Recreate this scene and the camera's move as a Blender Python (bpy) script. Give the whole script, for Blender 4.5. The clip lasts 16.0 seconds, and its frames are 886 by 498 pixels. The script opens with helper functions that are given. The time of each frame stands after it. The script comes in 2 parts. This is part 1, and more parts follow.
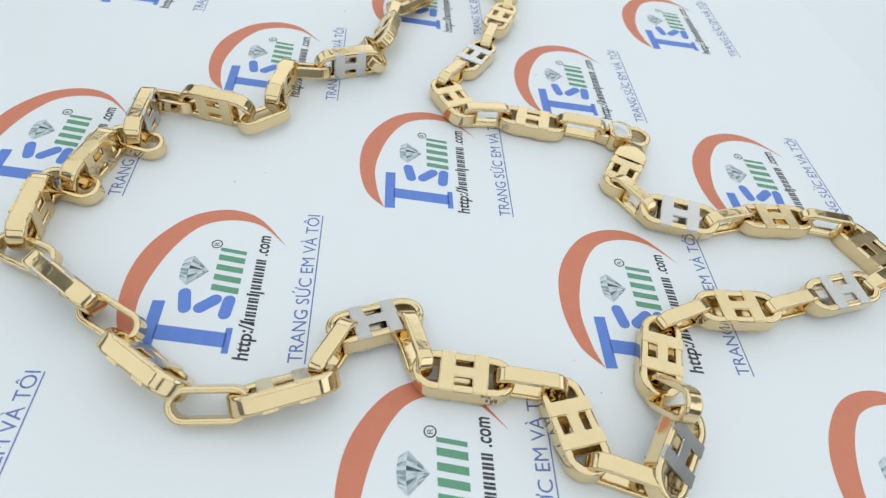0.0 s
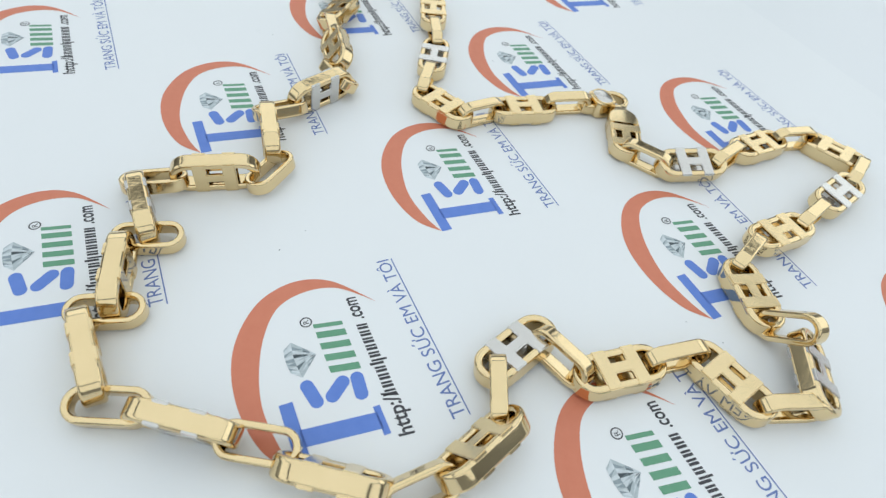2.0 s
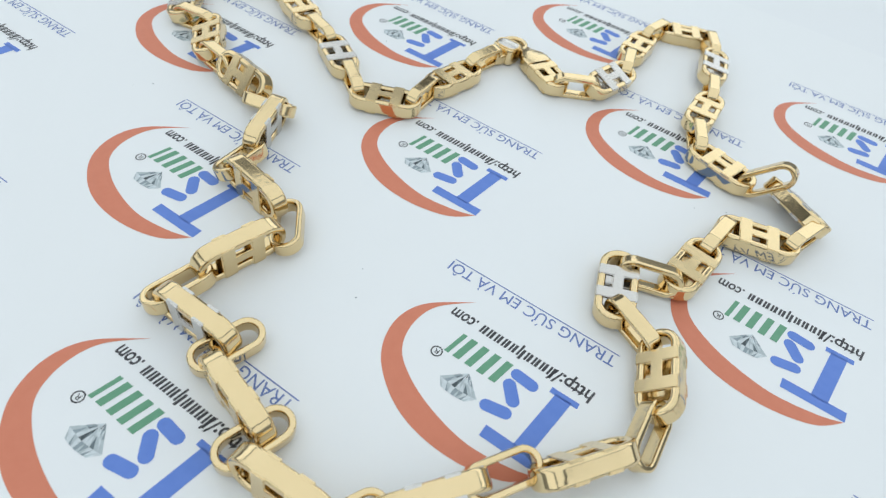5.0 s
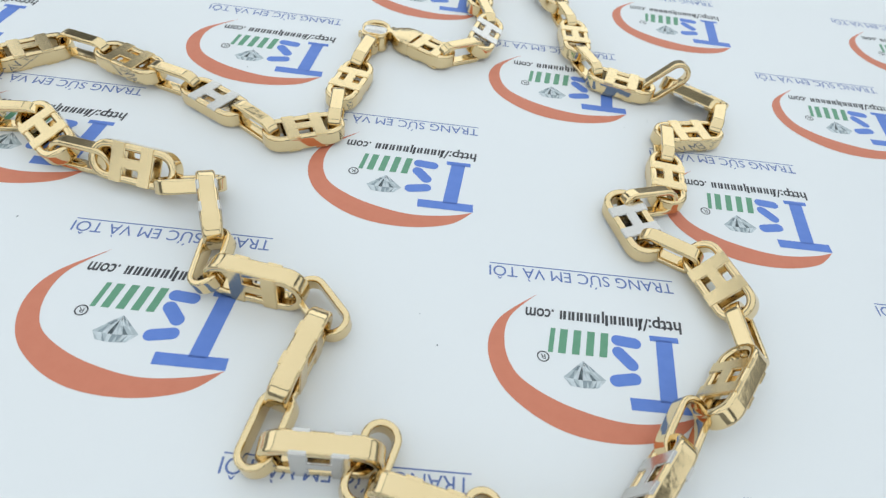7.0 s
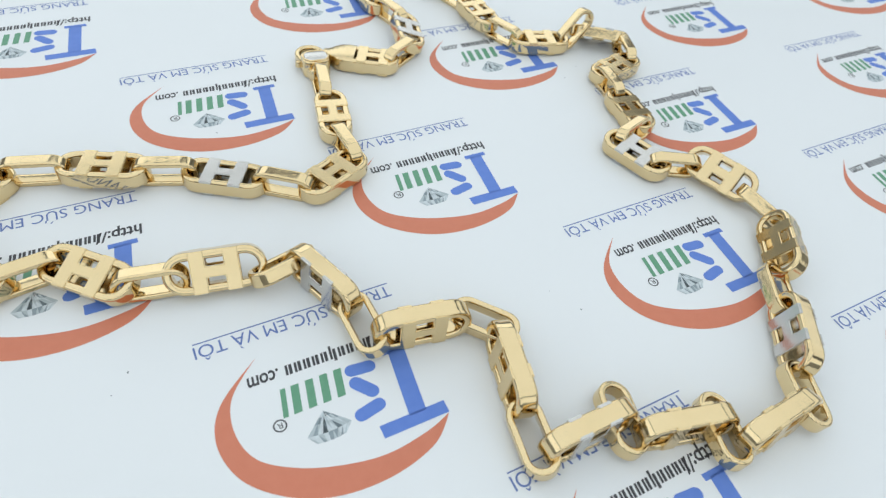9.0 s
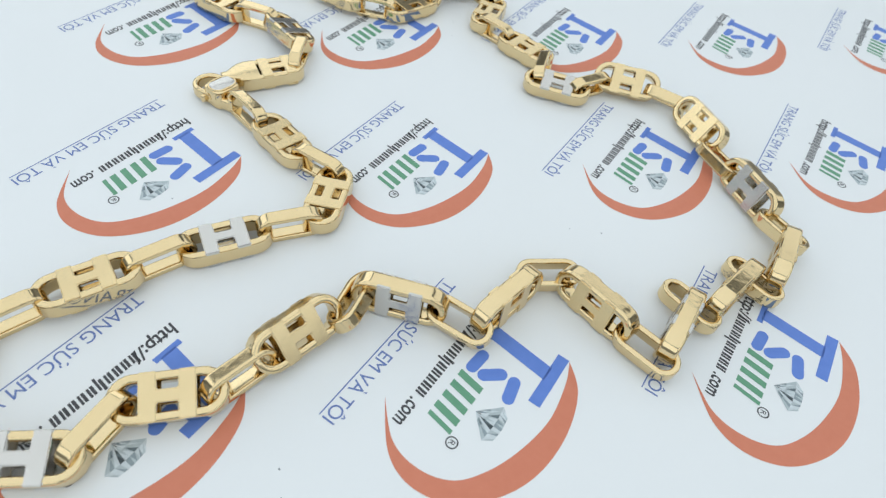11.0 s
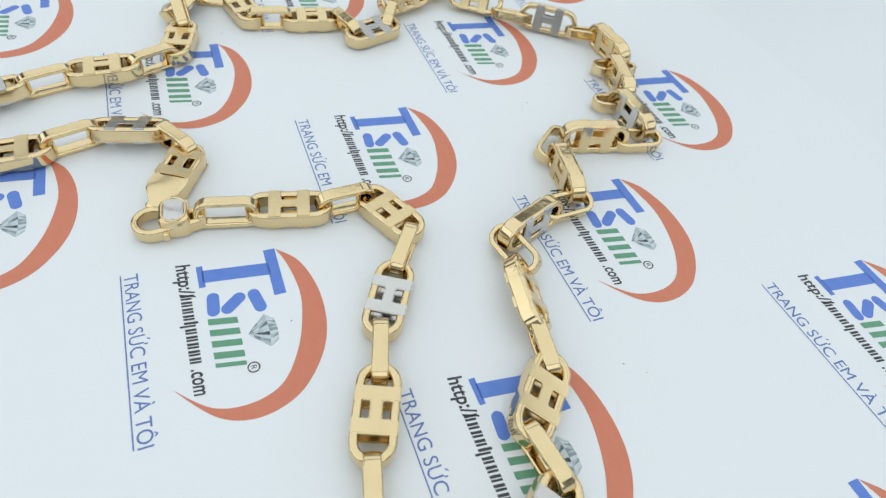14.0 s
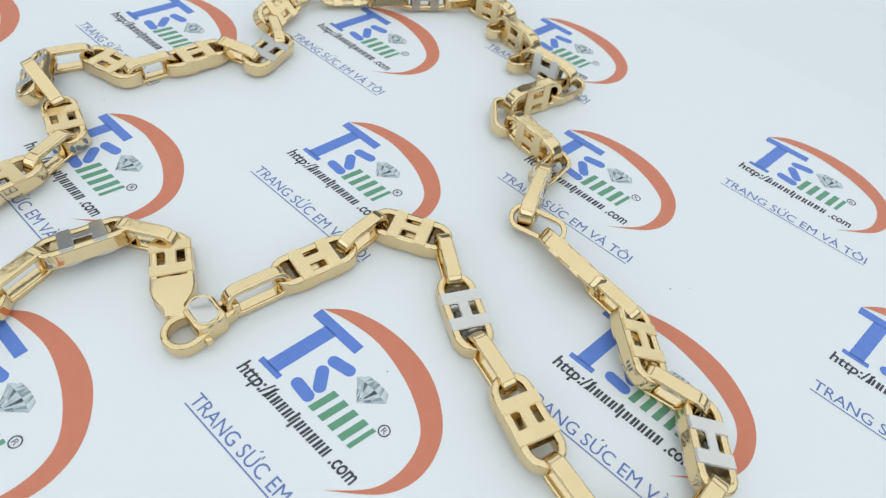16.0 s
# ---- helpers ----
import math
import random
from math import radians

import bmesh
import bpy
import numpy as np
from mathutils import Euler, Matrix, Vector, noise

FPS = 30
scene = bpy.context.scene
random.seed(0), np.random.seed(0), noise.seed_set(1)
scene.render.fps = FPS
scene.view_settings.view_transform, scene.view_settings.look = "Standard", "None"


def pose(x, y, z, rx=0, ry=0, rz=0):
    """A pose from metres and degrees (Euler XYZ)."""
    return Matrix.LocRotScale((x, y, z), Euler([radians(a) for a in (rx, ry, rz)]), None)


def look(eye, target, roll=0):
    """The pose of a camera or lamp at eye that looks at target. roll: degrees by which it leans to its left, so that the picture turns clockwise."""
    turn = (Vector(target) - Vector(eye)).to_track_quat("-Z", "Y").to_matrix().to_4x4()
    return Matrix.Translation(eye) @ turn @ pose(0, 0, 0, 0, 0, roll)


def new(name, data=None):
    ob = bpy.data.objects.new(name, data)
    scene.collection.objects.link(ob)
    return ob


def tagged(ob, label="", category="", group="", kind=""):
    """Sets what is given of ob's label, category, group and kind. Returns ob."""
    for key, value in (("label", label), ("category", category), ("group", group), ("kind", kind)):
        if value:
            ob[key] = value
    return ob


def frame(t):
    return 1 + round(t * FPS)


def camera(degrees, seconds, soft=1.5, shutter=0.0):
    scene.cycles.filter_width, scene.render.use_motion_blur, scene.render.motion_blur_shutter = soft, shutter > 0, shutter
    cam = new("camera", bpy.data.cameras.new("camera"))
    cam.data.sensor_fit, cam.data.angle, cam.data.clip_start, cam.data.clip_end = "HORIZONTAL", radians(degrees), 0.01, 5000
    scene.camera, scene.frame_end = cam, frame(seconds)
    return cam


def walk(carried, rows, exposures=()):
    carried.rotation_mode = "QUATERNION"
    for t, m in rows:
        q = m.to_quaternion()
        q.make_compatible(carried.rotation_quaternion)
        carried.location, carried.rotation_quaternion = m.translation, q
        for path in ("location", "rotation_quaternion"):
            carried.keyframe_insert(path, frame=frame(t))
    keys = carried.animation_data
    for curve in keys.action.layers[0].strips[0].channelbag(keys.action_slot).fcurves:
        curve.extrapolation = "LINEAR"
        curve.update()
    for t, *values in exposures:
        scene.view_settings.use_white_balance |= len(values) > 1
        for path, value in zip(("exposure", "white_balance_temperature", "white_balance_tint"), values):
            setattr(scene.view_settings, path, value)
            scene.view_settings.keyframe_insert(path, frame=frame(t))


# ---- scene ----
cam = camera(71.61, 16.0, soft=1.3)
cam.data.dof.use_dof, cam.data.dof.focus_distance, cam.data.dof.aperture_fstop = True, 0.126, 32.0
# seconds, place in metres, heading, tip from straight down, lean
ROWS = [
    (0, 0.0009, -0.0021, 0.0970, 0.43, 41.95, 9.42),
    (0.5, -0.0116, -0.0021, 0.0952, -4.80, 42.09, 9.53),
    (1, -0.0281, -0.0009, 0.0955, -12.27, 42.12, 9.83),
    (1.5, -0.0318, 0.0011, 0.0953, -14.78, 42.32, 9.99),
    (2, -0.0478, 0.0096, 0.0948, -22.12, 42.29, 9.80),
    (2.5, -0.0561, 0.0108, 0.0958, -25.89, 42.18, 10.00),
    (3, -0.0652, 0.0178, 0.0958, -30.41, 42.40, 10.22),
    (3.5, -0.0707, 0.0198, 0.0963, -32.82, 42.48, 10.23),
    (4, -0.0815, 0.0267, 0.0954, -40.29, 42.19, 10.12),
    (4.2, -0.0841, 0.0298, 0.0954, -43.24, 42.03, 10.19),
    (4.89, -0.0930, 0.0399, 0.0940, -51.88, 42.01, 10.00),
    (5.61, -0.1004, 0.0519, 0.0926, -60.79, 41.98, 9.81),
    (6.3, -0.1057, 0.0648, 0.0912, -69.44, 41.96, 9.62),
    (6.5, -0.1086, 0.0785, 0.0908, -77.10, 41.83, 9.19),
    (7, -0.1066, 0.0910, 0.0905, -84.89, 41.79, 9.67),
    (7.5, -0.1094, 0.1043, 0.0937, -91.76, 41.75, 9.87),
    (8, -0.1115, 0.1208, 0.0944, -100.05, 41.62, 9.90),
    (8.5, -0.1126, 0.1243, 0.0984, -101.31, 41.64, 9.56),
    (9, -0.1052, 0.1514, 0.0951, -114.03, 41.87, 9.34),
    (9.2, -0.1020, 0.1620, 0.0948, -119.02, 41.77, 9.34),
    (9.89, -0.0944, 0.1765, 0.0954, -128.95, 41.54, 9.60),
    (10.61, -0.0837, 0.1896, 0.0961, -139.19, 41.30, 9.86),
    (11.3, -0.0711, 0.2000, 0.0967, -149.12, 41.07, 10.11),
    (11.5, -0.0650, 0.2113, 0.0967, -154.19, 41.46, 9.79),
    (12, -0.0560, 0.2185, 0.0965, -158.51, 41.51, 9.54),
    (12.5, -0.0307, 0.2291, 0.0976, -170.51, 41.42, 9.43),
    (13, -0.0261, 0.2302, 0.0987, -172.89, 41.53, 9.98),
    (13.5, -0.0031, 0.2307, 0.0980, -187.93, 41.34, 9.74),
    (14, 0.0134, 0.2264, 0.0990, -198.47, 41.21, 9.17),
    (14.5, 0.0169, 0.2249, 0.1016, -200.94, 41.04, 8.97),
    (15, 0.0355, 0.2190, 0.1005, -210.98, 40.87, 9.00),
    (15.5, 0.0427, 0.2118, 0.0995, -216.71, 40.89, 9.29),
    (16, 0.0527, 0.2019, 0.1003, -225.08, 40.72, 9.38),
]
walk(cam, [(t, pose(x, y, z, tip, 0, yaw) @ pose(0, 0, 0, 0, 0, lean)) for t, x, y, z, yaw, tip, lean in ROWS])

# ---- light: an assumed overhead softbox, four added unseen side fills and the room's dim light ----
world = bpy.data.worlds.new("room_light")
scene.world = world
world.use_nodes = True
world.node_tree.nodes["Background"].inputs["Color"].default_value = (0.80, 0.90, 1.0, 1)
world.node_tree.nodes["Background"].inputs["Strength"].default_value = 0.3


def softbox(name, place, target, sx, sy, watts, colour):
    lamp = bpy.data.lights.new(name, "AREA")
    lamp.shape, lamp.size, lamp.size_y, lamp.energy, lamp.color = "RECTANGLE", sx, sy, watts, colour
    ob = new(name, lamp)
    ob.matrix_world = look(place, target)
    return ob


COOL = (0.89, 0.965, 1.0)
softbox("softbox_roof", (0.02, 0.11, 0.68), (0.02, 0.1101, 0), 1.42, 1.42, 5.5, COOL)
# added side fills out of view, tuned for the tones reflected in the metal
softbox("side_fill_east", (0.76, 0.11, 0.42), (0.0, 0.11, 0.32), 1.25, 0.42, 1.9, COOL)
softbox("side_fill_west", (-0.76, 0.11, 0.42), (0.0, 0.11, 0.32), 1.25, 0.42, 1.45, COOL)
softbox("side_fill_north", (0.0, 0.86, 0.42), (0.0, 0.11, 0.32), 1.25, 0.42, 1.65, COOL)
softbox("side_fill_south", (0.0, -0.66, 0.42), (0.0, 0.11, 0.32), 1.25, 0.42, 1.3, COOL)

# ---- materials ----


def material(name, colour, rough, metal=0.0):
    m = bpy.data.materials.new(name)
    m.use_nodes = True
    b = m.node_tree.nodes["Principled BSDF"]
    b.inputs["Base Color"].default_value = (*colour, 1)
    b.inputs["Roughness"].default_value = rough
    b.inputs["Metallic"].default_value = metal
    return m, m.node_tree, b


def textured(m, tree, b, low, high, scale, rough_low, rough_high, bump, bump_scale, detail=4):
    """Colour and roughness wander at one scale, fine relief at another."""
    coord = tree.nodes.new("ShaderNodeTexCoord")
    n1 = tree.nodes.new("ShaderNodeTexNoise")
    n1.inputs["Scale"].default_value, n1.inputs["Detail"].default_value = scale, detail
    n2 = tree.nodes.new("ShaderNodeTexNoise")
    n2.inputs["Scale"].default_value, n2.inputs["Detail"].default_value = bump_scale, 3
    tree.links.new(coord.outputs["Object"], n1.inputs["Vector"])
    tree.links.new(coord.outputs["Object"], n2.inputs["Vector"])
    mix = tree.nodes.new("ShaderNodeMix")
    mix.data_type = "RGBA"
    mix.inputs["A"].default_value, mix.inputs["B"].default_value = (*low, 1), (*high, 1)
    tree.links.new(n1.outputs["Fac"], mix.inputs["Factor"])
    tree.links.new(mix.outputs["Result"], b.inputs["Base Color"])
    rr = tree.nodes.new("ShaderNodeMapRange")
    rr.inputs["To Min"].default_value, rr.inputs["To Max"].default_value = rough_low, rough_high
    tree.links.new(n2.outputs["Fac"], rr.inputs["Value"])
    tree.links.new(rr.outputs["Result"], b.inputs["Roughness"])
    bp = tree.nodes.new("ShaderNodeBump")
    bp.inputs["Strength"].default_value, bp.inputs["Distance"].default_value = bump, 0.0002
    tree.links.new(n2.outputs["Fac"], bp.inputs["Height"])
    tree.links.new(bp.outputs["Normal"], b.inputs["Normal"])
    return m


PAPER = textured(*material("paper_white", (0.8, 0.82, 0.84), 0.5), (0.775, 0.80, 0.815), (0.80, 0.82, 0.835), 9, 0.42, 0.55, 0.03, 900)
GOLD = textured(*material("yellow_gold", (0.8, 0.6, 0.3), 0.15, 1.0), (0.75, 0.58, 0.32), (0.84, 0.67, 0.40), 110, 0.05, 0.12, 0.2, 320)
SATIN = textured(*material("satin_gold", (0.8, 0.6, 0.3), 0.25, 1.0), (0.74, 0.575, 0.32), (0.83, 0.665, 0.395), 140, 0.13, 0.22, 0.1, 500)
WHITE_GOLD = textured(*material("white_gold", (0.7, 0.7, 0.7), 0.2, 1.0), (0.60, 0.58, 0.55), (0.68, 0.66, 0.63), 90, 0.16, 0.26, 0.02, 400)
ORANGE_INK = textured(*material("orange_ink", (0.6, 0.2, 0.1), 0.5), (0.60, 0.185, 0.105), (0.66, 0.225, 0.135), 400, 0.45, 0.6, 0.03, 1500)
BLUE_INK = textured(*material("blue_ink", (0.1, 0.2, 0.6), 0.5), (0.095, 0.20, 0.60), (0.13, 0.245, 0.66), 500, 0.45, 0.6, 0.03, 1500)
GREEN_INK = textured(*material("green_ink", (0.1, 0.3, 0.2), 0.5), (0.10, 0.29, 0.17), (0.15, 0.36, 0.23), 500, 0.45, 0.6, 0.03, 1500)
NAVY_INK = textured(*material("navy_ink", (0.05, 0.1, 0.3), 0.5), (0.10, 0.165, 0.42), (0.15, 0.22, 0.48), 500, 0.45, 0.6, 0.03, 1500)
BLACK_INK = textured(*material("black_ink", (0.03, 0.03, 0.03), 0.5), (0.025, 0.025, 0.03), (0.07, 0.07, 0.08), 500, 0.45, 0.6, 0.03, 1500)
GREY_INKS = []
for k, c in enumerate(((0.05, 0.07, 0.08), (0.13, 0.17, 0.19), (0.27, 0.33, 0.36), (0.46, 0.53, 0.56), (0.62, 0.68, 0.71))):
    GREY_INKS.append(textured(*material("grey_ink", c, 0.5), tuple(v * 0.6 for v in c), tuple(min(1, v * 1.25) for v in c), 900, 0.45, 0.6, 0.03, 1500))
# mid grey for the added enclosure, chosen for contrast in the gold's reflections
ENCLOSURE = textured(*material("enclosure_grey", (0.7, 0.7, 0.7), 0.9), (0.29, 0.293, 0.296), (0.34, 0.343, 0.346), 6, 0.85, 0.95, 0.1, 300)

TABLE = textured(*material("table_white", (0.78, 0.8, 0.82), 0.5), (0.755, 0.78, 0.80), (0.79, 0.81, 0.83), 9, 0.42, 0.55, 0.03, 900)

# ---- structure: table, and an unseen enclosure added around it ----
MM = 0.001


def mesh_from(bm, name, mat, smooth=False):
    me = bpy.data.meshes.new(name)
    bm.normal_update()
    bm.to_mesh(me)
    bm.free()
    for one in (mat if isinstance(mat, list) else [mat]):
        me.materials.append(one)
    if smooth:
        me.shade_smooth()
        me.set_sharp_from_angle(angle=radians(24))
    return me


def part(name, data, parent, m=None, label=""):
    ob = new(name, data)
    ob.parent = parent
    if m is not None:
        ob.matrix_basis = m
    if label:
        ob["label"] = label
    return ob


def box(bm, x0, x1, y0, y1, z0, z1):
    v = [bm.verts.new((x, y, z)) for z in (z0, z1) for x, y in ((x0, y0), (x1, y0), (x1, y1), (x0, y1))]
    for f in ((3, 2, 1, 0), (4, 5, 6, 7), (0, 1, 5, 4), (1, 2, 6, 5), (2, 3, 7, 6), (3, 0, 4, 7)):
        bm.faces.new([v[i] for i in f])


def slab(name, bounds, mat, label):
    bm = bmesh.new()
    box(bm, *bounds)
    return tagged(new(name, mesh_from(bm, name, mat)), label, "wall" if "wall" in name else name, kind="structure")


slab("table", (-0.9, 0.9, -0.8, 1.0, -0.03, -0.0004), TABLE, "plain white table top under the paper")
# walls and roof are unseen additions that bounce light and darken low reflections
slab("wall_north", (-0.8, 0.8, 0.9, 0.92, -0.0003, 0.7), ENCLOSURE, "unseen grey enclosure wall, added to shape reflections")
slab("wall_south", (-0.8, 0.8, -0.72, -0.7, -0.0003, 0.7), ENCLOSURE, "unseen grey enclosure wall, added to shape reflections")
slab("wall_east", (0.8, 0.82, -0.7, 0.9, -0.0003, 0.7), ENCLOSURE, "unseen grey enclosure wall, added to shape reflections")
slab("wall_west", (-0.82, -0.8, -0.7, 0.9, -0.0003, 0.7), ENCLOSURE, "unseen grey enclosure wall, added to shape reflections")
slab("ceiling", (-0.82, 0.82, -0.72, 0.92, 0.702, 0.72), ENCLOSURE, "unseen grey enclosure roof, added to close off the light")

# ---- the printed paper ----
PAGE = radians(99.8)
bm = bmesh.new()
box(bm, -0.24, 0.24, -0.1405, 0.1405, -0.0003, 0.0)
paper = tagged(new("printed_paper", mesh_from(bm, "printed_paper", PAPER)), "large white paper sheet printed with orange, blue and green emblems", "paper", kind="structure")
paper.matrix_basis = pose(-0.0454 + 0.0485 * math.sin(PAGE), 0.0757 - 0.0485 * math.cos(PAGE), 0, 0, 0, 99.8)


def flat(polys, name, mat, z=0.00004):
    """Flat ink shapes, each an outline in millimetres."""
    bm = bmesh.new()
    for pts in polys:
        f = bm.faces.new([bm.verts.new((u * MM, v * MM, z)) for u, v in pts])
        if f.calc_area() and f.normal.z < 0:
            f.normal_flip()
    bmesh.ops.triangulate(bm, faces=bm.faces[:])
    bm.normal_update()
    for f in bm.faces:
        if f.normal.z < 0:
            f.normal_flip()
    return mesh_from(bm, name, mat)


def rect(u0, u1, v0, v1, slant=0.0):
    return [(u0 + slant * v0, v0), (u1 + slant * v0, v0), (u1 + slant * v1, v1), (u0 + slant * v1, v1)]


def ribbon(points, widths):
    """A band of given half widths along a run of points, as quads."""
    quads, left, right = [], [], []
    for i, (x, y) in enumerate(points):
        a, b = points[max(i - 1, 0)], points[min(i + 1, len(points) - 1)]
        dx, dy = b[0] - a[0], b[1] - a[1]
        n = math.hypot(dx, dy)
        w = widths[i]
        left.append((x - dy / n * w, y + dx / n * w))
        right.append((x + dy / n * w, y - dx / n * w))
    for i in range(len(points) - 1):
        quads.append([right[i], right[i + 1], left[i + 1], left[i]])
    return quads


def glide(knots, n):
    """A smooth curve through a few knots (Catmull-Rom)."""
    k = [knots[0]] + list(knots) + [knots[-1]]
    out = []
    for i in range(1, len(k) - 2):
        for s in range(n):
            t = s / n
            out.append(tuple(0.5 * (2 * k[i][c] + (k[i + 1][c] - k[i - 1][c]) * t + (2 * k[i - 1][c] - 5 * k[i][c] + 4 * k[i + 1][c] - k[i + 2][c]) * t * t
                                    + (3 * k[i][c] - k[i - 1][c] - 3 * k[i + 1][c] + k[i + 2][c]) * t ** 3) for c in (0, 1)))
    return out + [knots[-1]]


# crescent: two smooth edges that meet in its two tips
outer = glide([(-26.2, 8.9), (-21.6, 12.9), (-13.6, 14.9), (-5.0, 14.4), (2.0, 11.5), (7.7, 6.2), (9.8, -0.8), (7.6, -7.3), (0.2, -13.7)], 8)
inner = glide([(-26.2, 8.9), (-21.6, 10.4), (-14.0, 11.3), (-6.8, 10.1), (-0.2, 7.6), (4.9, 3.8), (6.8, -1.8), (5.6, -7.9), (0.2, -13.7)], 8)
quads = [[inner[i], inner[i + 1], outer[i + 1], outer[i]] for i in range(len(outer) - 1)]
quads[0], quads[-1] = [inner[0], inner[1], outer[1]], [inner[-2], inner[-1], outer[-2]]
CRESCENT = flat(quads, "crescent", ORANGE_INK)


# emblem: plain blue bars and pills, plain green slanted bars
def pill(a, b, r, n=8):
    """A bar with round ends between two points."""
    t = math.atan2(b[1] - a[1], b[0] - a[0])
    pts = []
    for c, t0 in ((b, t - math.pi / 2), (a, t + math.pi / 2)):
        pts += [(c[0] + r * math.cos(t0 + math.pi * k / n), c[1] + r * math.sin(t0 + math.pi * k / n)) for k in range(n + 1)]
    return pts


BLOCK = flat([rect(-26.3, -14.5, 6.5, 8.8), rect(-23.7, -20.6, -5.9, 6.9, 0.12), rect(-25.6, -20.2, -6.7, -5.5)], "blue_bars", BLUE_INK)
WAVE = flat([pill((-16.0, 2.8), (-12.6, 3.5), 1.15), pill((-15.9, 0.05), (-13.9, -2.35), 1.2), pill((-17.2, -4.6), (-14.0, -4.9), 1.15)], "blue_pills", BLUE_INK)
ZIGZAG = flat([rect(-11.4, -10.0, -6.2, -1.0, 0.18), rect(-8.9, -7.5, -6.2, -1.0, 0.18), rect(-6.4, -5.0, -6.2, -1.0, 0.18), rect(-3.9, -2.5, -6.2, -1.0, 0.18), rect(-1.6, -0.7, -6.2, -1.0, 0.18)], "green_bars", GREEN_INK)


ring = [(math.cos(2 * math.pi * i / 24) * 1.0, math.sin(2 * math.pi * i / 24) * 1.0) for i in range(25)]
RING = flat(ribbon(ring, [0.12] * 25), "small_ring_mark", BLACK_INK)


def word_bars(u0, u1, v0, v1, heights, stroke, slant):
    """A run of upright plain bars, two to a letter's width; heights name the tall and the hanging ones."""
    step, out = (u1 - u0) / len(heights), []
    for k, kind in enumerate(heights):
        u = u0 + step * k
        top = v1 if kind == "x" else v1 + 0.5
        low = v0 - 0.8 if kind == "g" else v0
        out += [rect(u + 0.12 * step, u + 0.12 * step + stroke, v0, top, slant), rect(u + 0.58 * step, u + 0.58 * step + stroke * 0.8, low, v1, slant)]
    return out


def lettering(words, u0, u1, base, cap, name, mat, weight=0.0, slant=0.0):
    """Words in the built-in font as flat ink: from u0 to u1, on a base line, capitals of the given height, in millimetres."""
    def shape(body):
        text = bpy.data.curves.new(name, "FONT")
        text.body, text.offset, text.resolution_u = body, weight, 4
        ob = new(name, text)
        bpy.context.view_layer.update()
        me = bpy.data.meshes.new_from_object(ob.evaluated_get(bpy.context.evaluated_depsgraph_get()))
        bpy.data.objects.remove(ob)
        return me

    me, tall = shape(words), max(v.co.y for v in shape("H").vertices)
    left, right = min(v.co.x for v in me.vertices), max(v.co.x for v in me.vertices)
    for v in me.vertices:
        y = v.co.y / tall * cap
        v.co = ((u0 + (v.co.x - left) / (right - left) * (u1 - u0) + slant * y) * MM, (base + y) * MM, 0.00004)
    me.materials.clear()
    me.materials.append(mat)
    return me


SCHEME = lettering("http://", -27.0, -18.6, -10.3, 2.7, "black_lettering", BLACK_INK, 0.02, 0.12)
ADDRESS = flat(word_bars(-18.3, -2.4, -10.3, -8.35, "txxxgxxxxx", 0.54, 0.12), "black_text_bars", BLACK_INK)
ENDING = lettering(".com", -2.7, 2.6, -10.3, 2.7, "black_lettering", BLACK_INK, 0.02, 0.12)
SLOGAN = lettering("TRANG SỨC EM VÀ TÔI", -27.2, 9.4, -19.7, 2.5, "blue_lettering", NAVY_INK)
REGISTERED = lettering("R", -0.42, 0.48, -0.5, 1.0, "black_lettering", BLACK_INK)
UNDERLINE = flat([rect(-27.4, 9.3, -20.42, -20.18)], "underline", NAVY_INK)

# brilliant-cut stone printed in greys
rng = random.Random(4)
tipp, gird, table, belly = (-7.1, 0.2), [], [], []
for i in range(10):
    s = i / 9
    gird.append((-10.8 + 7.5 * s, 3.7 + 0.35 * math.sin(math.pi * s)))
    table.append((-9.3 + 4.9 * s, 5.3 + 0.25 * math.sin(math.pi * s)))
    belly.append((gird[i][0] * 0.55 + tipp[0] * 0.45, gird[i][1] * 0.55 + tipp[1] * 0.45))
polys = []
for i in range(9):
    mid = [((belly[i + k][0] + tipp[0]) / 2 + rng.uniform(-0.15, 0.15), (belly[i + k][1] + tipp[1]) / 2) for k in (0, 1)]
    polys += [[tipp, mid[1], mid[0]], [mid[0], mid[1], belly[i]], [mid[1], belly[i + 1], belly[i]], [belly[i], belly[i + 1], gird[i]], [belly[i + 1], gird[i + 1], gird[i]], [gird[i], gird[i + 1], table[i]], [gird[i + 1], table[i + 1], table[i]]]
stone = flat(polys, "grey_stone", GREY_INKS)
for f in stone.polygons:
    f.material_index = rng.choice((0, 1, 2, 2, 3, 3, 3, 4, 4, 4, 4))

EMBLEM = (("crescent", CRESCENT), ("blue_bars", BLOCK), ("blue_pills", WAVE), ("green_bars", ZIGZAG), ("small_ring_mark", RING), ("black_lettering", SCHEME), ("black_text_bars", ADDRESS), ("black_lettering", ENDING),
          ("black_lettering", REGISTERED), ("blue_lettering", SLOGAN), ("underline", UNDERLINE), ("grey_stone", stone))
FIRST, ALONG, DOWN = Vector((-0.0450, 0.0760)), Vector((0.04841, -0.03197)), Vector((0.03504, 0.04577))
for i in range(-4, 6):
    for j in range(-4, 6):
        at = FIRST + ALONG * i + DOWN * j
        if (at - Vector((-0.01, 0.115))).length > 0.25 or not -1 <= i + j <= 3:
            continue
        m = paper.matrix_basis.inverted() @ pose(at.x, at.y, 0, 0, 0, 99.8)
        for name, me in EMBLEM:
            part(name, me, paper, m)

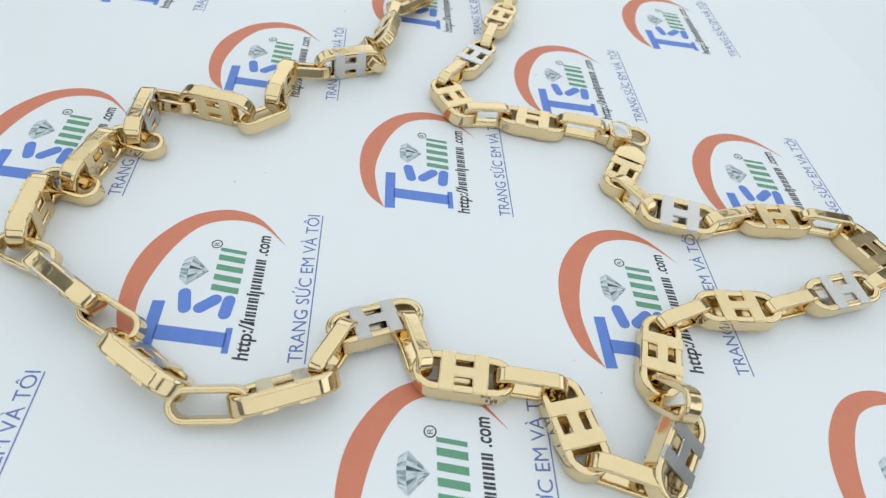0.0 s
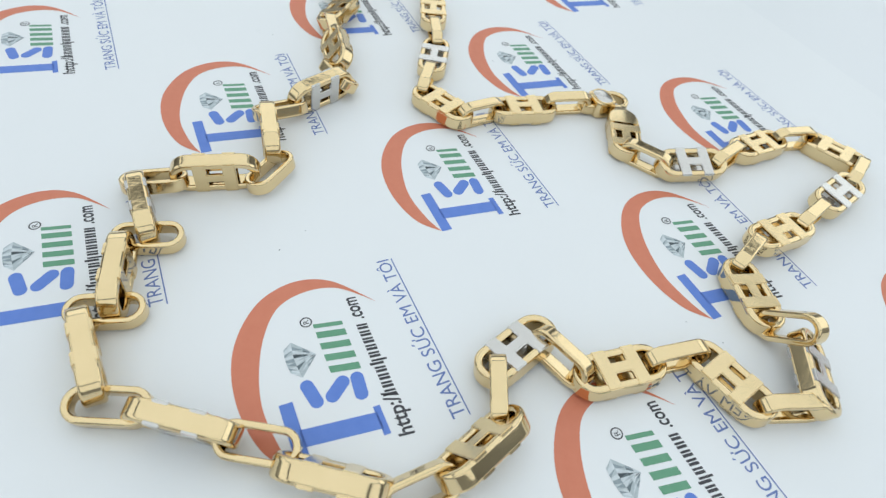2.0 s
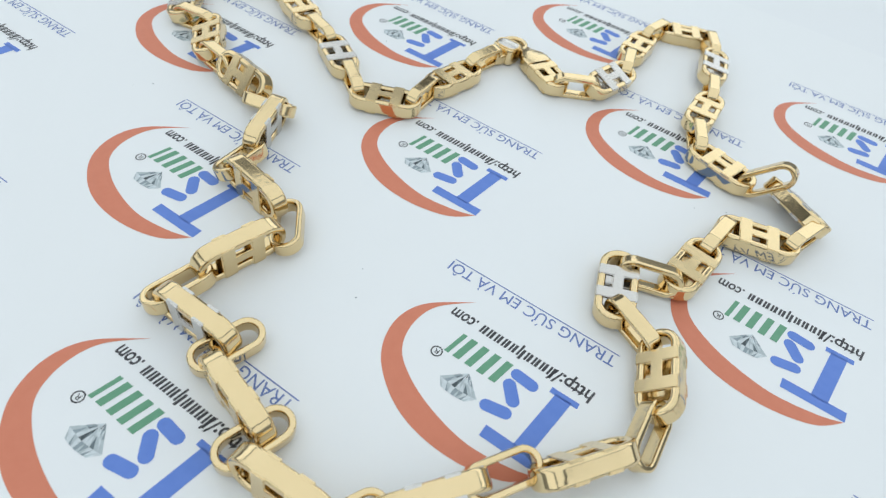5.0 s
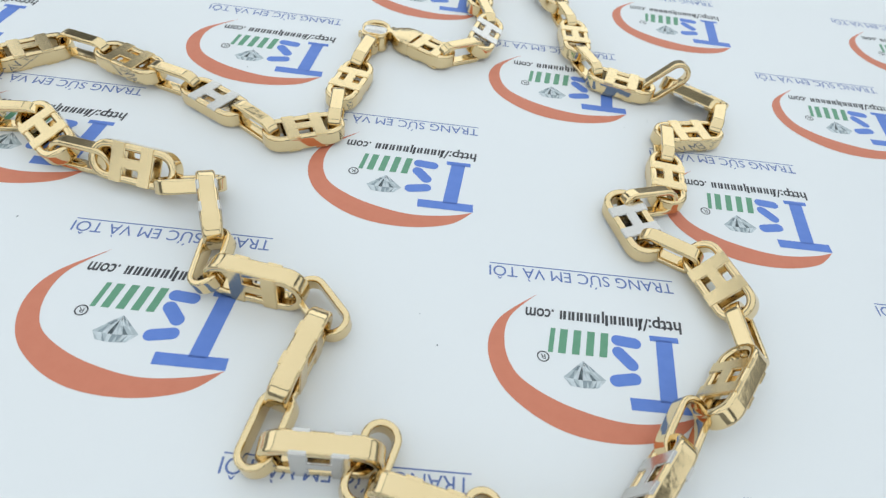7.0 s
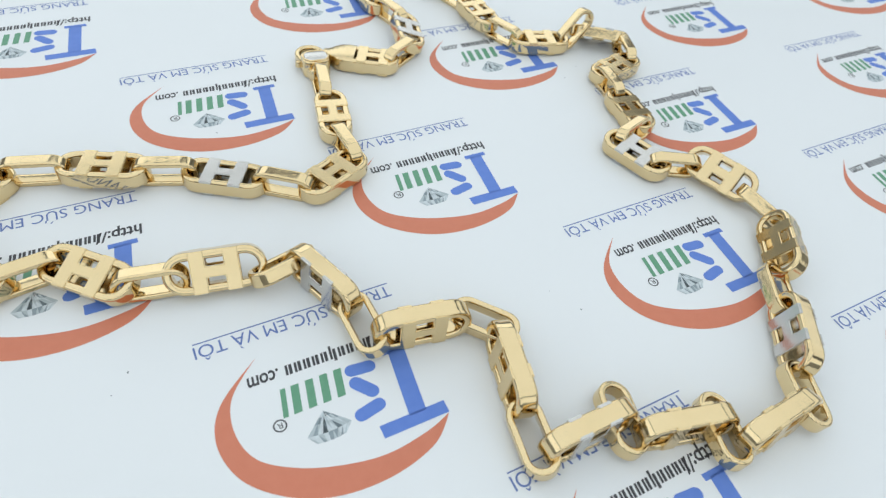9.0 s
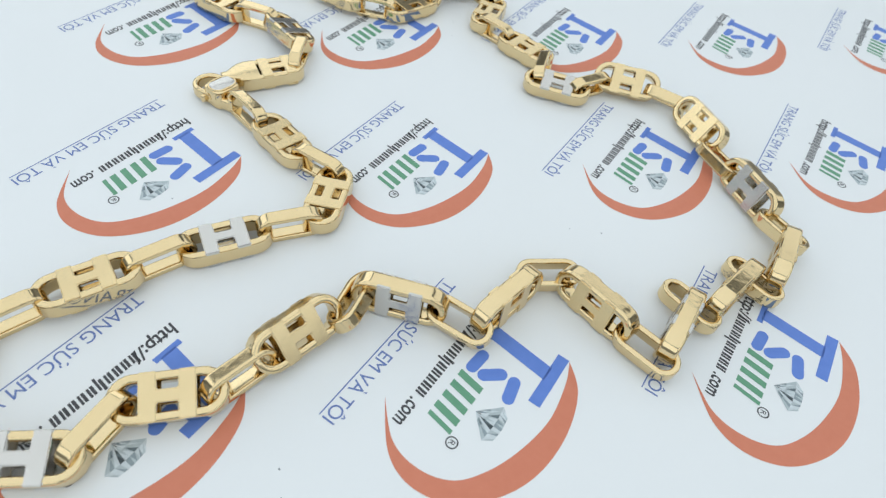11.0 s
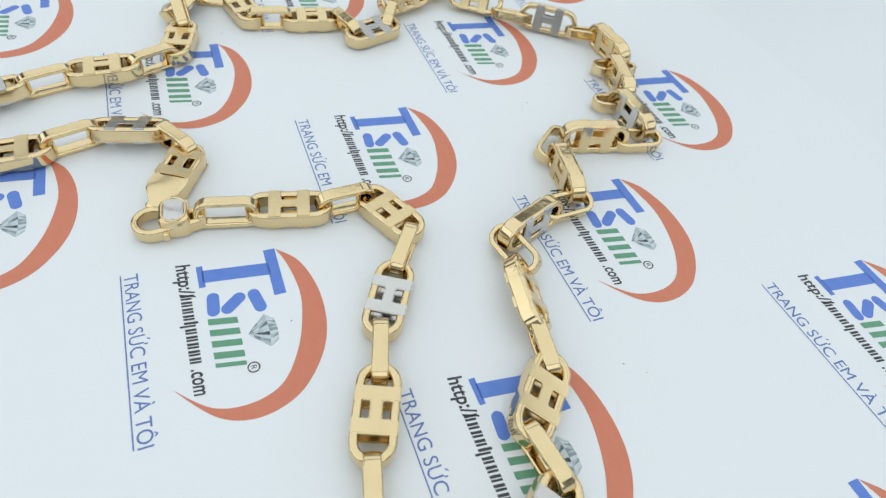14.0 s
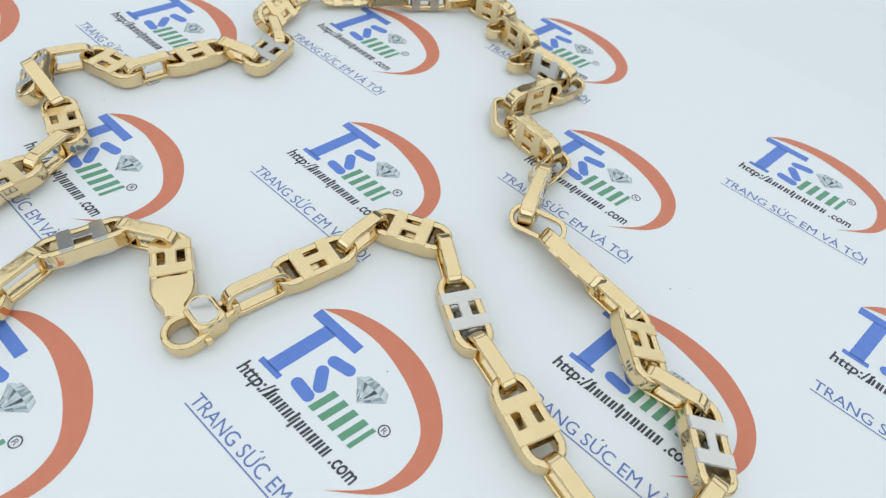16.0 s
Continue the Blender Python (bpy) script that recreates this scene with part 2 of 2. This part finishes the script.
# small dark specks on the sheet
for x, y, r in ((-48.1, 94.4, 0.22), (-42.5, 98.9, 0.13), (-42.9, 176.5, 0.22), (-46.7, 178.9, 0.14), (18.2, 158.5, 0.2), (33.1, 57.0, 0.14), (28.2, 62.9, 0.13)):
    rng = random.Random(int(x * 10))
    pts = [(r * rng.uniform(0.6, 1.2) * math.cos(a * 0.785), r * rng.uniform(0.5, 1.1) * math.sin(a * 0.785)) for a in range(8)]
    part("speck", flat([pts], "speck", GREY_INKS[1]), paper, paper.matrix_basis.inverted() @ pose(x * MM, y * MM, 0))

# ---- the necklace ----
necklace = tagged(new("necklace"), "two-tone gold chain necklace of barred oval links on printed paper", "necklace")


def stadium(length, width, n=12):
    """Outline of an oval link with straight sides, in millimetres."""
    r = width / 2
    s = length / 2 - r
    pts = []
    for i in range(n + 1):
        a = -math.pi / 2 + math.pi * i / n
        pts.append((s + r * math.cos(a), r * math.sin(a)))
    pts += [(s - 0.25, r), (-s + 0.25, r)]
    for i in range(n + 1):
        a = math.pi / 2 + math.pi * i / n
        pts.append((-s + r * math.cos(a), r * math.sin(a)))
    pts += [(-s + 0.25, -r), (s - 0.25, -r)]
    return pts


def egg(length, width, n=12):
    """Outline of a hook that tapers from a round bow to a narrow nose, in millimetres."""
    inset = (8.0 - width) / 2
    big, small = 4.0 - inset, max(2.1 - inset, 0.35)
    lean = math.asin((big - small) / 8.4)
    pts = []
    for i in range(n + 1):
        a = -math.pi / 2 + lean + (math.pi - 2 * lean) * i / n
        pts.append((5.1 + small * math.cos(a), small * math.sin(a)))
    for i in range(n + 1):
        a = math.pi / 2 - lean + (math.pi + 2 * lean) * i / n
        pts.append((-3.3 + big * math.cos(a), big * math.sin(a)))
    return pts


def loop_link(name, length, width, wall, tall, mat, bevel=0.35, shape=stadium):
    """A closed oval band: outer and inner outline with softly broken edges."""
    bm = bmesh.new()
    h, b = tall / 2, bevel
    e, g = min(0.12, (wall - 2 * b) / 3), min(0.15, (tall - 2 * b) / 4)
    corner = [(b * (1 - math.cos(a)), b * (1 - math.sin(a))) for a in (radians(22.5 * k) for k in range(5))]
    quarter = [(0, -h + b + g), (0, h - b - g)] + [(x, h - z) for x, z in corner] + [(b + e, h)]
    top = quarter + [(wall - x, z) for x, z in reversed(quarter[1:])]
    section = top + [(x, -z) for x, z in reversed(top) if abs(z) > h - b - g * 0.5]
    rings = []
    for inset, z in section:
        rings.append([bm.verts.new((x * MM, y * MM, z * MM)) for x, y in shape(length - 2 * inset, width - 2 * inset)])
    k = len(rings[0])
    for a in range(len(rings)):
        r0, r1 = rings[a], rings[(a + 1) % len(rings)]
        for i in range(k):
            bm.faces.new((r0[i], r0[(i + 1) % k], r1[(i + 1) % k], r1[i]))
    bmesh.ops.recalc_face_normals(bm, faces=bm.faces)
    me = mesh_from(bm, name, mat, True)
    return me


PLATE_A, PLATE_B = 4.3, 1.6


def bar_plate(name, mat):
    """Barred plate: two wide cross bars joined by a bridge, with softly broken edges."""
    bm = bmesh.new()
    a, b, w, e = PLATE_A, PLATE_B, 1.05, 3.93
    outline = [(-a, -e), (-b, -e), (-b, -w), (b, -w), (b, -e), (a, -e), (a, e), (b, e), (b, w), (-b, w), (-b, e), (-a, e)]
    bot = [bm.verts.new((x * MM, y * MM, 0)) for x, y in outline]
    top = [bm.verts.new((x * MM, y * MM, 0.75 * MM)) for x, y in outline]
    bm.faces.new(list(reversed(bot)))
    bm.faces.new(top)
    for i in range(12):
        bm.faces.new((bot[i], bot[(i + 1) % 12], top[(i + 1) % 12], top[i]))
    bmesh.ops.recalc_face_normals(bm, faces=bm.faces)
    bmesh.ops.bevel(bm, geom=bm.edges[:], offset=0.17 * MM, segments=3, affect="EDGES")
    return mesh_from(bm, name, mat, True)


LINK_L, LINK_W, LINK_T = 18.3, 7.9, 3.6
LOOP_L, LOOP_W, LOOP_T, LOOP_WALL = 13.4, 6.2, 3.0, 1.2
RIM = loop_link("barred_link", LINK_L, LINK_W, 1.6, LINK_T, GOLD, 0.6)
LOOP = loop_link("oval_link", LOOP_L, LOOP_W, LOOP_WALL, LOOP_T, GOLD, 0.4)
PLATES = {False: bar_plate("bar_plate", SATIN), True: bar_plate("white_bar_plate", WHITE_GOLD)}
CHAIN, RIMS = [], []


def barred_link(x, y, yaw, roll=0.0, white=False, lift=0.0, pitch=0.0):
    h = abs(math.sin(radians(roll))) * LINK_W / 2 + abs(math.cos(radians(roll))) * LINK_T / 2 + lift
    m = pose(x * MM, y * MM, h * MM, 0, 0, yaw) @ pose(0, 0, 0, 0, -pitch, 0) @ pose(0, 0, 0, roll, 0, 0)
    rim = part("barred_link", RIM, necklace, m)
    RIMS.append(rim)
    for side in (0, 180):
        part("bar_plate", PLATES[white], rim, pose(0, 0, 0, side, 0, 0) @ pose(0, 0, (LINK_T / 2 - 0.6) * MM), "white gold barred plate" if white else "satin yellow gold barred plate")
    CHAIN.append((m, roll))


def oval_link(x, y, yaw, roll=90.0, lift=0.0, pitch=0.0):
    h = abs(math.sin(radians(roll))) * LOOP_W / 2 + abs(math.cos(radians(roll))) * LOOP_T / 2 + lift
    m = pose(x * MM, y * MM, h * MM, 0, 0, yaw) @ pose(0, 0, 0, 0, -pitch, 0) @ pose(0, 0, 0, roll, 0, 0)
    part("oval_link", LOOP, necklace, m)


def oval_between(a, b, roll=90.0):
    """An oval link that hangs between the end holes of two barred links."""
    p = CHAIN[a][0] @ Vector((6.9 * MM, 0, 0))
    q = CHAIN[b][0] @ Vector((-6.9 * MM, 0, 0))
    c = (p + q) / 2 / MM
    oval_link(c.x, c.y, math.degrees(math.atan2(q.y - p.y, q.x - p.x)), roll)


def dome(name, mat):
    """The smooth tapering shoulder of the clasp's link."""
    bm = bmesh.new()
    rings = []
    for x, w, h in ((2.75, 4.02, 2.02), (5.0, 4.05, 2.02), (7.0, 3.58, 1.98), (8.3, 2.75, 1.8), (9.3, 1.9, 1.7), (9.9, 1.75, 1.45), (11.2, 1.75, 1.3), (11.5, 1.5, 1.0)):
        ring = []
        for i in range(16):
            a = 2 * math.pi * i / 16
            c, sn = math.cos(a), math.sin(a)
            ring.append(bm.verts.new((x * MM, w * MM * math.copysign(abs(c) ** 0.25, c), h * MM * math.copysign(abs(sn) ** 0.25, sn))))
        rings.append(ring)
    for r0, r1 in zip(rings, rings[1:]):
        for i in range(16):
            bm.faces.new((r0[i], r0[(i + 1) % 16], r1[(i + 1) % 16], r1[i]))
    bm.faces.new(rings[0])
    bm.faces.new(rings[-1])
    bmesh.ops.recalc_face_normals(bm, faces=bm.faces)
    return mesh_from(bm, name, mat, True)


def pillow(name, sx, sy, sz, mat, r, soften=0.35):
    """A block with rounded corners and a softened upper edge."""
    bm = bmesh.new()
    rings = []
    for inset, z in ((0, -sz / 2), (0, sz / 2 - soften), (soften * 0.3, sz / 2 - soften * 0.3), (soften, sz / 2)):
        ring = []
        for cx, cy, a0 in ((1, 1, 0), (-1, 1, 90), (-1, -1, 180), (1, -1, 270)):
            for k in range(6):
                a = radians(a0 + 18 * k)
                ring.append(bm.verts.new(((cx * (sx / 2 - r) + (r - inset) * math.cos(a)) * MM, (cy * (sy / 2 - r) + (r - inset) * math.sin(a)) * MM, z * MM)))
        rings.append(ring)
    for r0, r1 in zip(rings, rings[1:]):
        for i in range(24):
            bm.faces.new((r0[i], r0[(i + 1) % 24], r1[(i + 1) % 24], r1[i]))
    bm.faces.new(rings[0])
    bm.faces.new(rings[-1])
    bmesh.ops.recalc_face_normals(bm, faces=bm.faces)
    return mesh_from(bm, name, mat, True)


# barred links in order round the chain: place in mm, heading, roll
barred_link(-17.8, 202.6, -131, 15, True)
barred_link(-23.2, 182.4, -124, 20, False, 0.4)
barred_link(-27.0, 160.9, -90, 51)
barred_link(-33.6, 142.4, -149, 85, True)
barred_link(-47.1, 127.2, -90, 88)
barred_link(-59.1, 114.7, 176, 85)
barred_link(-73.1, 106.2, -80, 90, True)
barred_link(-76.4, 89.6, -94, 90)
barred_link(-79.8, 73.1, -77, 84)
barred_link(-65.1, 58.0, -27, -74, True)
barred_link(-44.5, 45.1, -26, -60)
barred_link(-21.2, 44.9, 29, -46)
barred_link(-9.5, 61.4, 28, -8, True, 0.4)
barred_link(7.6, 53.9, 2, 0, False, 0.6)
barred_link(27.1, 48.0, -67, 0, False, 0.6)
barred_link(43.8, 46.0, 66, 33, True)
barred_link(43.6, 65.1, 83, 0, False, 0.6)
barred_link(60.4, 79.1, 11, 0, False, 1.5)
barred_link(84.2, 88.4, 24, 8, True, 1.2)
barred_link(97.2, 104.6, 124, 0)
barred_link(75.5, 109.3, 191, 0, False, 0.6)
barred_link(51.6, 103.8, 175, -18, True, 0.6)

# the clasp's own link: a barred plate at one end, a smooth shoulder at the other
body = part("clasp_link", RIM, necklace, pose(0.0406, 0.1184, (LINK_T / 2 + 0.5) * MM, 0, 0, 70), "barred link with a smooth tapering shoulder")
CHAIN.append((body.matrix_basis.copy(), 0))
for side in (0, 180):
    part("bar_plate", PLATES[False], body, pose(-0.0022, 0, 0, side, 0, 0) @ pose(0, 0, (LINK_T / 2 - 0.6) * MM), "satin yellow gold barred plate")
part("shoulder", dome("shoulder", SATIN), body)

barred_link(17.2, 131.4, 177, 0, False, 0.6)
barred_link(-3.8, 135.1, 125, 0, False, 0.6)
barred_link(-0.3, 157.6, 69, 0, True, 0.4)
barred_link(5.3, 181.2, 77, 0, False, 1.5)
barred_link(2.8, 204.9, 139, 0)

# struck marks on the sides of two links
mark = bmesh.new()
for u in (4.4, 5.2, 6.0):
    box(mark, (u - 0.22) * MM, (u + 0.22) * MM, -3.975 * MM, -3.9 * MM, -0.45 * MM, 0.45 * MM)
HALLMARK = mesh_from(mark, "hallmark", GREY_INKS[1])
for ob, turn in ((RIMS[1], 180), (RIMS[13], 0)):
    part("hallmark", HALLMARK, ob, pose(0, 0, 0, 0, 0, turn), "small dark struck mark")

# lobster clasp: an oval hook, a raised lever with a white inlay, and its pivot
clasp = part("clasp", loop_link("clasp", 14.6, 8.0, 1.4, 3.0, GOLD, 0.6, egg), necklace, pose(0.0412, 0.1324, 0.0019, 0, 0, -176), "gold lobster clasp")
part("lever", pillow("lever", 6.0, 7.0, 4.4, GOLD, 1.6, 0.7), clasp, pose(0.0012, 0.0004, 0.0008))
part("inlay", pillow("inlay", 4.0, 6.0, 0.7, WHITE_GOLD, 1.1, 0.2), clasp, pose(0.0012, 0.0006, 0.00285), "white gold inlay plate")
part("inlay_frame", loop_link("inlay_frame", 7.0, 5.0, 0.42, 0.9, GOLD, 0.15), clasp, pose(0.0012, 0.0006, 0.0028, 0, 0, 90))
part("pivot", pillow("pivot", 1.3, 1.6, 1.6, GOLD, 0.6), clasp, pose(-0.0006, -0.0037, 0.0001))
part("hinge_tab", pillow("hinge_tab", 1.6, 3.4, 3.0, GOLD, 0.5), clasp, pose(0.0064, 0, 0.0008))

# oval links: those that stand on edge between two barred links, then those that lie loose
LOOSE = {*range(1, 13), 15, 22}
for k in range(28):
    if k not in LOOSE:
        oval_between(k, (k + 1) % 28)
oval_between(1, 2, 80)
oval_link(-28.2, 149.0, 113, 35, 0.6)
oval_link(-44.0, 137.0, 192, 20, 0.4)
oval_link(-48.0, 115.2, 230, 10, 0.4)
oval_link(-71.4, 115.2, 180, 12, 0.4)
oval_link(-72.0, 99.2, -6, 8, 0.4)
oval_link(-78.1, 82.7, -6, 8, 0.4)
oval_link(-76.1, 63.8, -15, 15, 0.4)
oval_link(-54.6, 53.0, -22, 20, 0.4)
oval_link(-32.2, 40.6, 12, 38, 0.2)
oval_link(-15.3, 54.2, 73, 80)
oval_link(-2.2, 58.4, -63, 74)
oval_link(43.4, 54.6, -73, 74, 2.8, 46)
oval_link(29.8, 132.0, 178, 78)
